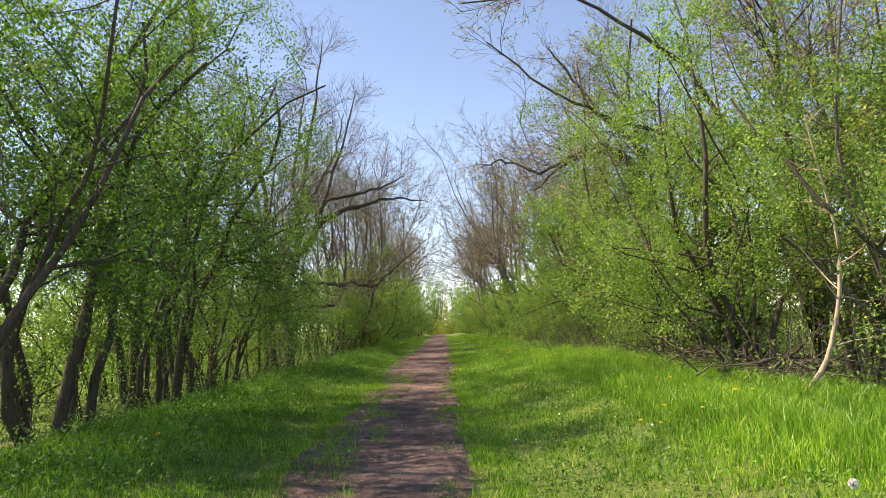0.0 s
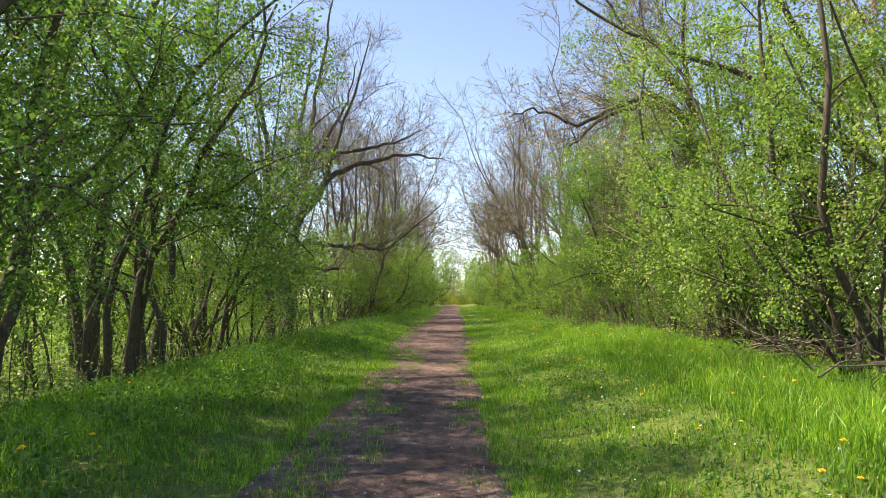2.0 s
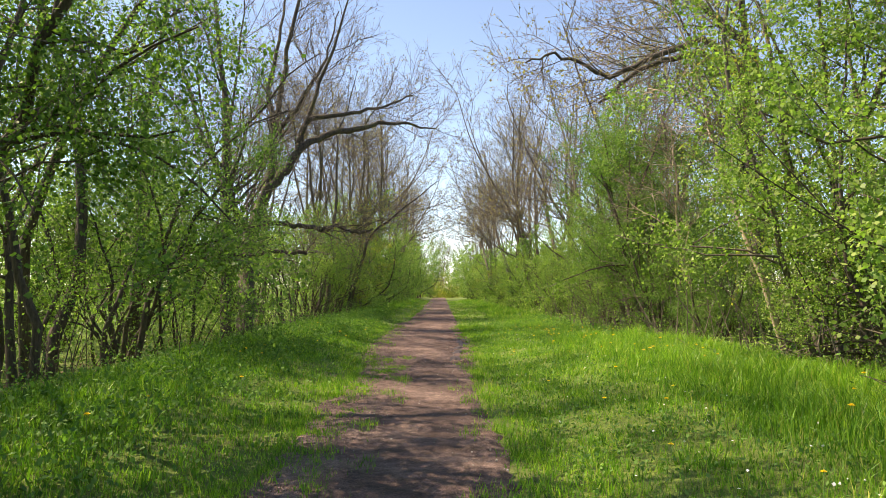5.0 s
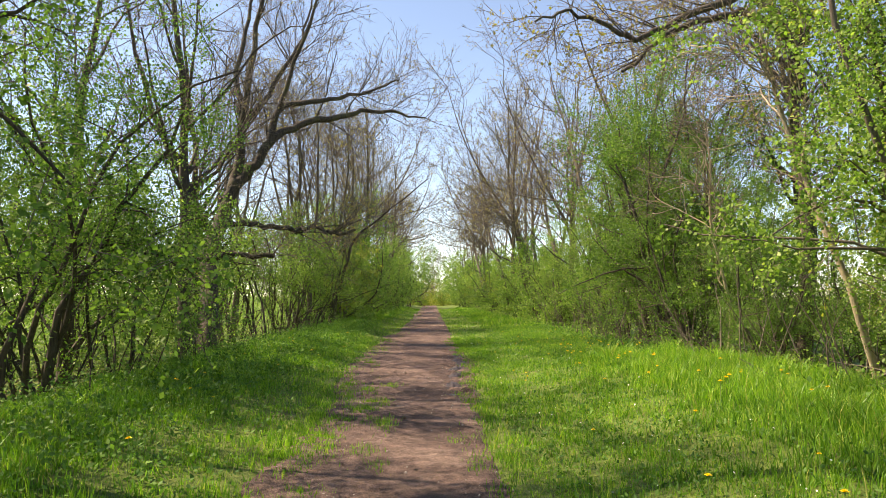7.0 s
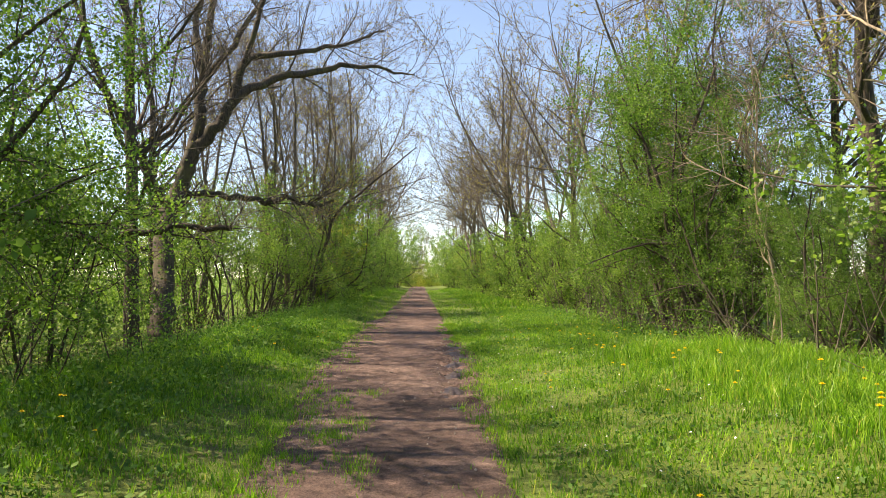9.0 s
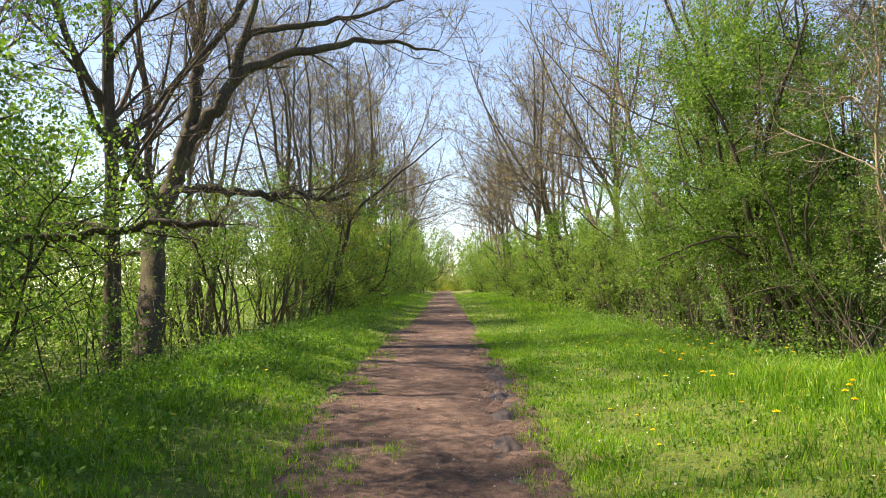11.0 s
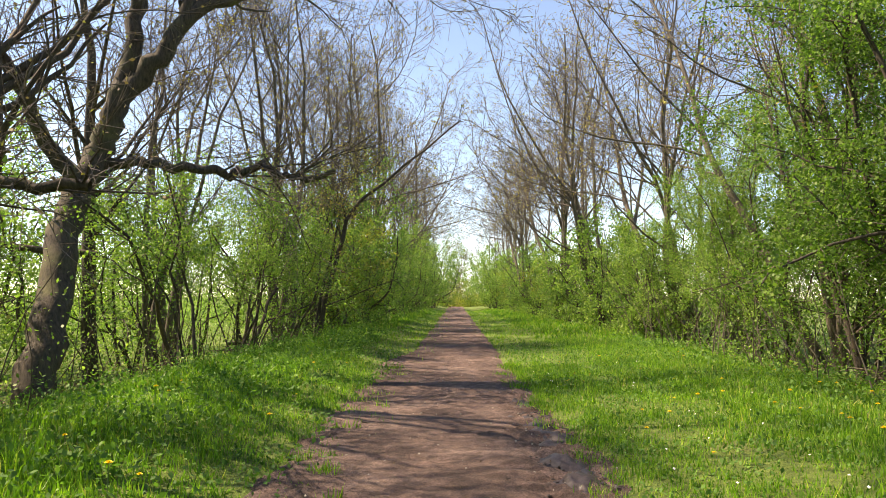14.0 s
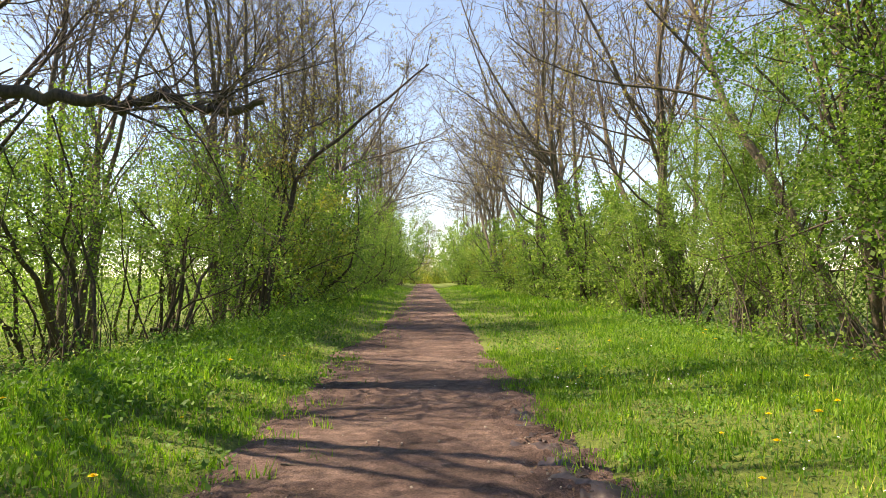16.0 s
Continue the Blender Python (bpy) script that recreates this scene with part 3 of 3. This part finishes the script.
pale_ash = bare_tree(47, site(6.6, 21.4), "slim pale grey sapling with thin bare twigs", BARE, 10.0, 1, (-0.12, 0.0), 0.08, BARK_PALE, BUDS, 0.045, 1, 6, 8, (), 0.075, "ash_sapling", limb_len=0.2)
put(ash_a, -9.0, 36.8, 190, 1.1)
put(ash_a, -7.3, 30.4, 175, 1.15)

for ob, x, y, turn, s in ((willow_a, -9.2, 41.0, 180, 0.9), (willow_a, -6.4, 52.5, 20, 1.0), (ash_a, -9.5, 57.0, 250, 1.05), (willow_a, -5.6, 66.0, -30, 1.15),
                          (willow_b, -6.6, 58.0, 180, 1.15), (willow_b, -5.6, 74.0, 180, 1.1), (willow_a, -4.8, 86.0, 20, 1.0), (willow_a, -5.0, 101.0, -10, 0.95), (ash_a, -4.5, 116.0, 10, 0.9),
                          (ash_a, -11.5, 24.0, 200, 1.0), (willow_b, 8.2, 37.5, 15, 1.0), (willow_b, 6.8, 54.0, -20, 1.15), (ash_a, 11.0, 32.0, 120, 1.1),
                          (willow_b, 6.6, 63.0, 10, 1.2), (willow_b, 5.6, 75.0, 0, 1.1), (willow_a, 5.0, 88.0, 170, 1.05),
                          (willow_a, 5.0, 103.0, 190, 0.95), (ash_a, 3.6, 119.0, 60, 0.9), (ash_a, 12.5, 22.0, 20, 1.1), (pale_ash, 8.4, 19.8, 100, 0.95), (pale_ash, 7.0, 28.4, 60, 0.8),
                          (willow_a, -1.0, 140.0, 40, 0.8), (ash_a, -6.5, 134.0, 40, 0.9)):
    put(ob, x, y, turn, s, 0.1)


# ---- grass ----
def blades(points, lengths, width, rng, bent=True):
    """Blades of grass: each a narrow bent strip that ends in a point."""
    n = len(points)
    a = rng.uniform(0, 6.283, n)
    side = np.stack([np.cos(a), np.sin(a), np.zeros(n)], 1) * (width * rng.uniform(0.7, 1.3, n))[:, None]
    b = rng.uniform(0, 6.283, n)
    droop = np.stack([np.cos(b), np.sin(b), np.zeros(n)], 1) * (lengths * rng.uniform(0.1, 0.75, n))[:, None]
    up = np.stack([np.zeros(n), np.zeros(n), lengths], 1)
    if not bent:
        V = np.stack([points - side, points + side, points + up + droop * 0.8], 1).reshape(-1, 3)
        return V, np.arange(n * 3).reshape(-1, 3)
    mid = points + up * 0.6 + droop * 0.3
    V = np.stack([points - side, points + side, mid - side * 0.75, mid + side * 0.75, points + up + droop], 1).reshape(-1, 3)
    k = np.arange(n)[:, None, None] * 5
    F = (k + np.array([[0, 1, 3], [0, 3, 2], [2, 3, 4]])).reshape(-1, 3)
    return V, F


def strew(rng, n, x0, x1, y0, y1):
    x, y = rng.uniform(x0, x1, n), rng.uniform(y0, y1, n)
    return np.stack([x, y, ground_z(x, y) - 0.01], 1)


def off_path(p, rng, soft=0.1):
    """Keeps points off the bare earth, thinning out towards it in uneven tufts."""
    tuft = wave(p[:, 0], p[:, 1], 36, 0.7)
    l, r = path_left(p[:, 1]) + 0.75 * smooth01(tuft * 3.0 - 0.1), path_right(p[:, 1]) - 0.3 * smooth01(tuft * 1.5) + 0.1 * smooth01(-tuft * 1.6)
    away = np.maximum(l - p[:, 0], p[:, 0] - r)
    return p[away + rng.normal(size=len(p)) * soft > 0.06]


rng = np.random.default_rng(7)
for name, label, y0, y1, count, w in (("short_grass", "short trodden green grass along the path", 3.5, 36, 330000, 0.0072), ("far_short_grass", "short green grass far down the path", 36, 95, 60000, 0.016)):
    p = off_path(strew(rng, count, -4.2, 3.4, y0, y1), rng)
    patch = 0.5 + 0.5 * wave(p[:, 0], p[:, 1], 31, 1.6)
    p = p[rng.uniform(size=len(p)) < 0.2 + 1.0 * smooth01(patch * 2.2 - 0.6)]
    ln = (0.03 + 0.065 * rng.uniform(size=len(p)) ** 2) * (0.5 + 0.9 * (0.5 + 0.5 * wave(p[:, 0], p[:, 1], 32, 2.4)) + 1.1 * smooth01(wave(p[:, 0], p[:, 1], 37, 0.5) * 2.5 - 0.1))
    tagged(mesh_object(name, *blades(p, ln, w, rng, False), GRASS), label, "grass", kind="stuff")

for name, label, x0, x1, y0, y1, count, low, high, w in (
        ("long_grass", "tall lush green grass on the right bank", 1.9, 6.2, 3.5, 25, 85000, 0.14, 0.40, 0.0042),
        ("long_grass", "lush green grass on the right verge", 1.7, 7.0, 25, 44, 52000, 0.05, 0.19, 0.0055),
        ("long_grass", "long green grass at the foot of the shrubs", -6.6, -2.7, 5, 44, 72000, 0.10, 0.32, 0.005),
        ("far_long_grass", "long green grass far along the verge", 1.6, 6.5, 44, 100, 14000, 0.1, 0.25, 0.018),
        ("far_long_grass", "long green grass far along the verge", -5.5, -2.7, 44, 100, 12000, 0.1, 0.3, 0.018)):
    p = off_path(strew(rng, count, x0, x1, y0, y1), rng)
    ramp_in = smooth01((np.abs(p[:, 0]) - min(abs(x0), abs(x1)) + 0.3 * wave(p[:, 0], p[:, 1], 34, 1.3)) / 1.2)
    p = p[ramp_in > rng.uniform(size=len(p)) * 0.8]
    ramp_in = smooth01((np.abs(p[:, 0]) - min(abs(x0), abs(x1))) / 1.3)
    tall = 0.5 + 0.5 * wave(p[:, 0], p[:, 1], 33, 1.9)
    ln = (low + (high - low) * tall * rng.uniform(0.4, 1.1, len(p))) * (0.45 + 0.55 * ramp_in) * (0.55 + 0.75 * smooth01(wave(p[:, 0], p[:, 1], 38, 0.55) * 2.2 + 0.4))
    tagged(mesh_object(name, *blades(p, ln, w, rng), GRASS), label, "grass", kind="stuff")


# tufts that have taken hold on the trodden earth
c = strew(rng, 230, -2.0, -0.9, 5, 23)
c = c[rng.uniform(size=len(c)) < np.exp(-(c[:, 0] + 1.75) * 1.6)]
c2 = strew(rng, 150, 0.15, 0.95, 6, 36)
c2[:, 0] += path_right(c2[:, 1]) - 0.5
c = np.concatenate([c, c2])
p = np.repeat(c, 70, 0) + rng.normal(size=(len(c) * 70, 3)) * np.array([0.07, 0.16, 0.0])
p[:, 2] += 0.012
tagged(mesh_object("path_tufts", *blades(p, rng.uniform(0.03, 0.085, len(p)), 0.005, rng, False), GRASS), "flat trodden grass tufts on the path", "grass", kind="stuff")

# ---- herbs, brambles and litter under the shrubs ----
def herb_patch(name, label, rng, clumps, x0, x1, y0, y1, high, size, mat, per=26, wide=0.28):
    c = strew(rng, clumps, x0, x1, y0, y1)
    h = high * rng.uniform(0.4, 1.1, clumps)
    p = np.repeat(c, per, 0)
    off = rng.normal(size=p.shape) * wide
    off[:, 2] = np.abs(off[:, 2]) / wide * 0.5 * np.repeat(h, per) + 0.02
    return tagged(mesh_object(name, *leaves(p + off, size, rng, 0.7, 0.6), mat), label, "undergrowth", kind="stuff")


herb_patch("nettles", "lush leafy nettles and cow parsley under the hedge", rng, 1500, -6.6, -3.0, 4, 46, 0.42, 0.055, HERB, 30, 0.22)
herb_patch("nettles", "low leafy herbs among the roots", rng, 620, 4.3, 7.6, 6, 46, 0.3, 0.075, HERB)
herb_patch("understorey", "light green leafy understorey between the hawthorn stems", rng, 520, -12.5, -6.2, 7, 46, 3.0, 0.065, LEAF_LIGHT, 60, 0.5)
herb_patch("brambles", "tangled bramble leaves at the foot of the shrubs", rng, 230, 5.0, 7.8, 7, 40, 0.9, 0.07, LEAF_LIGHT, 34, 0.3)
herb_patch("clover", "broad dock and clover leaves in the verge", rng, 2600, 0.6, 5.0, 4, 42, 0.13, 0.042, HERB, 16, 0.12)
herb_patch("clover", "broad dock and clover leaves in the verge", rng, 900, -4.6, -2.1, 6, 40, 0.12, 0.055, HERB, 14, 0.12)
herb_patch("leaf_litter", "dry brown leaves and twigs under the shrubs", rng, 900, 5.0, 10, 6, 42, 0.04, 0.07, LITTER, 22, 0.4)
herb_patch("leaf_litter", "dry brown leaves under the hedge", rng, 700, -11, -5.4, 6, 42, 0.04, 0.07, LITTER, 20, 0.4)
herb_patch("hedge_bottom", "distant leafy undergrowth closing the hedge foot", rng, 420, -8.5, -4.6, 44, 115, 1.0, 0.13, LEAF_DARK, 30, 0.45)
herb_patch("hedge_bottom", "distant leafy undergrowth closing the hedge foot", rng, 420, 4.6, 8.5, 42, 115, 1.0, 0.13, LEAF_LIGHT, 30, 0.45)
herb_patch("far_thicket", "brownish thicket closing the far end of the path", rng, 300, -9, 8, 124, 134, 3.2, 0.22, LEAF_OLIVE, 40, 0.9)
herb_patch("backing_thicket", "shaded leafy thicket behind the right shrubs", rng, 620, 9, 15, 8, 60, 4.0, 0.12, LEAF_DARK, 40, 0.8)
herb_patch("backing_thicket", "light green leafy thicket behind the slender left shrubs", rng, 620, -17, -11, 16, 75, 4.2, 0.11, LEAF_LIGHT, 42, 0.7)
herb_patch("backing_thicket", "sunlit leafy thicket behind the left shrubs", rng, 900, -28, -16, 2, 95, 6.0, 0.2, LEAF_LIGHT, 36, 0.8)

# dead shoots standing among the shrubs
for side, x0, x1 in ((1, 5.0, 8.2), (-1, -8.5, -5.2)):
    shoots = []
    for _ in range(360 if side > 0 else 150):
        x, y = rng.uniform(x0, x1), rng.uniform(7, 48)
        shoots.append(grow(rng, (x, y, ground_z(x, y) - 0.05), (rng.normal() * 0.3 - 0.1 * side, rng.normal() * 0.3, 1), rng.uniform(0.9, 3.2), rng.uniform(0.007, 0.017), 0.004, 6, 0.12, 0.0))
    tagged(mesh_object("dead_shoots", *tubes(shoots, 4), BARK_GREY if side > 0 else BARK_DARK, smooth=True), "thin dry shoots standing among the shrubs", "undergrowth", kind="stuff")

# the bleached dead stem and the brush heaps
dead = tagged(new("dead_sapling"), "bleached bare dead sapling bent beside the grass", "dead tree")
dead.matrix_basis = site(4.75, 9.6)
spine = [((0, 0, -0.1), (0.45, 0, 0.4), (0.72, 0, 1.25), (0.8, 0.0, 2.1), (0.62, 0, 3.1), (0.5, 0, 3.9))]
pts = np.array(spine[0])
f = np.linspace(0, 5, 20)
pts = np.stack([np.interp(f, np.arange(6), pts[:, c]) for c in range(3)], 1)
pts[1:-1] = (pts[:-2] + 2 * pts[1:-1] + pts[2:]) / 4
stem = [(pts, np.linspace(0.042, 0.012, 20))]
mesh_object("stem", *tubes(stem, 8), BARK_PALE, dead, smooth=True)
for twig in sprout(rng, stem, 16, (0.25, 1.0), 1.0, 0.5, 6, 0.2, 0.02, 0.7, 0.006):
    mesh_object("twig", *tubes([twig], 4), BARK_PALE, dead, smooth=True)


def brush_heap(x, y, n, wide, high, label):
    heap = tagged(new("brush_heap"), label, "branches")
    heap.matrix_basis = site(x, y)
    sticks = []
    for _ in range(n):
        a, z = rng.uniform(0, 6.283), rng.uniform(0.0, high)
        s = (rng.normal() * wide * 0.4, rng.normal() * wide * 0.4, z * 0.6)
        sticks.append(grow(rng, s, (math.cos(a), math.sin(a), rng.normal() * 0.35), rng.uniform(0.5, 1.6), rng.uniform(0.006, 0.02), 0.004, 6, 0.16, -0.02))
    tagged(mesh_object("brushwood", *tubes(sticks, 4), BARK_GREY, heap, smooth=True), kind="stuff")
    thick = [grow(rng, (-0.7, rng.uniform(-0.3, 0.3), 0.1 + 0.2 * k), (1, rng.normal() * 0.3, 0.15), 1.6, 0.05, 0.025, 8, 0.1, -0.02) for k in range(2)]
    for t in thick:
        mesh_object("branch", *tubes([t], 7), BARK_DARK, heap, smooth=True)


brush_heap(5.5, 14.6, 110, 1.3, 0.9, "heap of dry fallen branches under the shrubs")
brush_heap(5.2, 11.4, 80, 1.3, 0.7, "tangle of dead twigs beside the grass bank")
brush_heap(5.9, 19.6, 80, 1.2, 0.7, "low heap of dead brushwood under the shrubs")
brush_heap(6.6, 26.5, 70, 1.3, 0.6, "tangle of dead twigs at the foot of the shrubs")
brush_heap(7.0, 33.0, 80, 1.3, 0.6, "heap of dry reddish twigs under the shrub")
brush_heap(-6.2, 40.0, 50, 1.0, 0.5, "fallen dead branches in the hedge bottom")


# ---- flowers ----
def dandelion(x, y, tall):
    root = tagged(new("dandelion"), "yellow dandelion flower in the grass", "flower", "dandelions in the verge")
    bm = bmesh.new()
    bmesh.ops.create_cone(bm, segments=5, radius1=0.003, radius2=0.002, depth=tall, matrix=Matrix.Translation((0, 0, tall / 2)))
    part("stem", bm, STALK, root)
    bm = bmesh.new()
    for ring, r, z in ((11, 0.023, 0.006), (8, 0.015, 0.012), (5, 0.008, 0.016)):
        for k in range(ring):
            a = 6.283 * k / ring + ring
            c, s = math.cos(a), math.sin(a)
            w = r * 0.3
            bm.faces.new([bm.verts.new(v) for v in ((0, 0, tall), (c * r * 0.6 - s * w, s * r * 0.6 + c * w, tall + z * 0.8), (c * r, s * r, tall + z), (c * r * 0.6 + s * w, s * r * 0.6 - c * w, tall + z * 0.8))])
    part("flower_head", bm, PETAL, root, "bright yellow flower head")
    root.matrix_basis = site(x, y)
    return root


first = [dandelion(2.3, 9.2, 0.12), dandelion(2.0, 12.0, 0.2)]
for k in range(120):
    if k < 90:
        x, y = rng.uniform(1.0, 4.4), rng.uniform(7, 36)
    else:
        x, y = rng.uniform(-4.4, -2.5), rng.uniform(8, 34)
    if x > 1.6 or x < 0:
        put(first[1], x, y, rng.uniform(0, 360), rng.uniform(0.9, 1.5))
    else:
        put(first[0], x, y, rng.uniform(0, 360), rng.uniform(0.8, 1.3))
for x, y in ((2.9, 18.6), (3.0, 18.75), (2.75, 18.4), (2.6, 22.0), (2.75, 22.2), (3.1, 21.8), (2.5, 21.7), (2.9, 22.4), (3.2, 22.1), (2.4, 26.0), (2.6, 26.2), (2.45, 26.3), (2.15, 23.6), (2.3, 23.5)):
    put(first[1], x, y, 17 * x * y, 1.35)

clock = tagged(new("dandelion_clock"), "white dandelion seed head on a thin stalk", "flower")
bm = bmesh.new()
bmesh.ops.create_cone(bm, segments=5, radius1=0.003, radius2=0.002, depth=0.3, matrix=Matrix.Translation((0, 0, 0.15)))
part("stem", bm, STALK, clock)
seeds = []
for k in range(90):
    v = rng.normal(size=3)
    v /= np.linalg.norm(v)
    seeds.append((np.array([[0, 0, 0.3], v * 0.028 + [0, 0, 0.3]]), np.array([0.0006, 0.0045])))
mesh_object("seed_head", *tubes(seeds, 4), FLUFF, clock, "round white seed head")
clock.matrix_basis = site(2.18, 3.89)

daisies = strew(rng, 420, 0.7, 3.6, 7, 36)
daisies[:, 2] += 0.07
tagged(mesh_object("daisies", *leaves(daisies, 0.022, rng, 0.95, 1.0), DAISY), "tiny white daisies in the short grass", "flowers", kind="stuff")


# ---- path details ----
stick = tagged(new("stick"), "thin dry stick lying on the path", "stick", "sticks on the path")
mesh_object("wood", *tubes([grow(rng, (-0.25, 0, 0.012), (1, 0, 0), 0.5, 0.011, 0.006, 7, 0.07, 0)], 6), BARK_GREY, stick, smooth=True)
stick.matrix_basis = pose(-0.9, 24.8, path_z(-0.9, 24.8), 0, 0, 80)
for x, y, a, s in ((-0.98, 23.6, 85, 0.8), (-0.2, 26.6, 30, 0.7), (-1.6, 29.0, 10, 0.9), (-0.5, 17.0, 50, 0.5), (-1.3, 12.6, 120, 0.5)):
    copy_thing(stick, pose(x, y, path_z(x, y), 0, 0, a) @ Matrix.Scale(s, 4))

bm = bmesh.new()
for k in range(2200):
    x, y = rng.uniform(-0.35, 0.8), rng.uniform(21.0, 33.0)
    if rng.uniform() > math.exp(-((x - 0.22) / 0.24) ** 2):
        continue
    s = rng.uniform(0.006, 0.022)
    ret = bmesh.ops.create_icosphere(bm, subdivisions=1, radius=s)
    for v in ret["verts"]:
        v.co = Vector((v.co.x * rng.uniform(0.7, 1.4), v.co.y * rng.uniform(0.7, 1.4), v.co.z * rng.uniform(0.3, 0.7))) + Vector((x, y, path_z(x, y) - 0.028))
me = bpy.data.meshes.new("mud_clods")
bm.to_mesh(me)
bm.free()
me.materials.append(MUD)
tagged(new("mud_clods", me), "dark churned wet mud along the path's edge", "mud", kind="stuff")

# churned ridge of dark mud along the right edge of the path
gx, gy = np.meshgrid(np.arange(-0.32, 0.5, 0.022), np.arange(20.8, 33.2, 0.035))
mid = path_right(gy) - 0.42 + 0.1 * wave(gx * 0, gy, 51, 2.2)
shift = gx + mid
lump = wave(shift, gy, 52, 0.16) + 0.7 * wave(shift, gy, 53, 0.07)
worn = np.exp(-(gx / 0.2) ** 2) * smooth01((gy - 20.8) / 1.5) * smooth01((33.2 - gy) / 2.5)
ridge = worn * (0.35 + 0.9 * wave(shift, gy, 54, 0.8)) - 0.16 + 0.28 * lump * worn
heights = ground_z(shift, gy) - 0.035 + np.clip(ridge, -0.3, 0.7) * 0.13
tagged(sheet("mud_ridge", shift, gy, heights, MUD), "dark wet churned mud along the path's edge", "mud", kind="stuff")

debris = strew(rng, 900, -2.0, 0.6, 6, 36)
debris[:, 2] += 0.03
tagged(mesh_object("fallen_bits", *leaves(debris, 0.03, rng, 0.95, 0.5), LITTER), "small dry leaf bits scattered on the path", "leaf litter", kind="stuff")

bm = bmesh.new()
for k in range(700):
    y = rng.uniform(6, 40)
    x = rng.uniform(float(path_left(y)) + 0.1, float(path_right(y)))
    s = rng.uniform(0.004, 0.014)
    ret = bmesh.ops.create_icosphere(bm, subdivisions=1, radius=s)
    bmesh.ops.translate(bm, verts=ret["verts"], vec=(x, y, path_z(x, y)))
me = bpy.data.meshes.new("pebbles")
bm.to_mesh(me)
bm.free()
me.materials.append(STONE)
tagged(new("pebbles", me), "small pale stones in the trodden earth", "stones", kind="stuff")
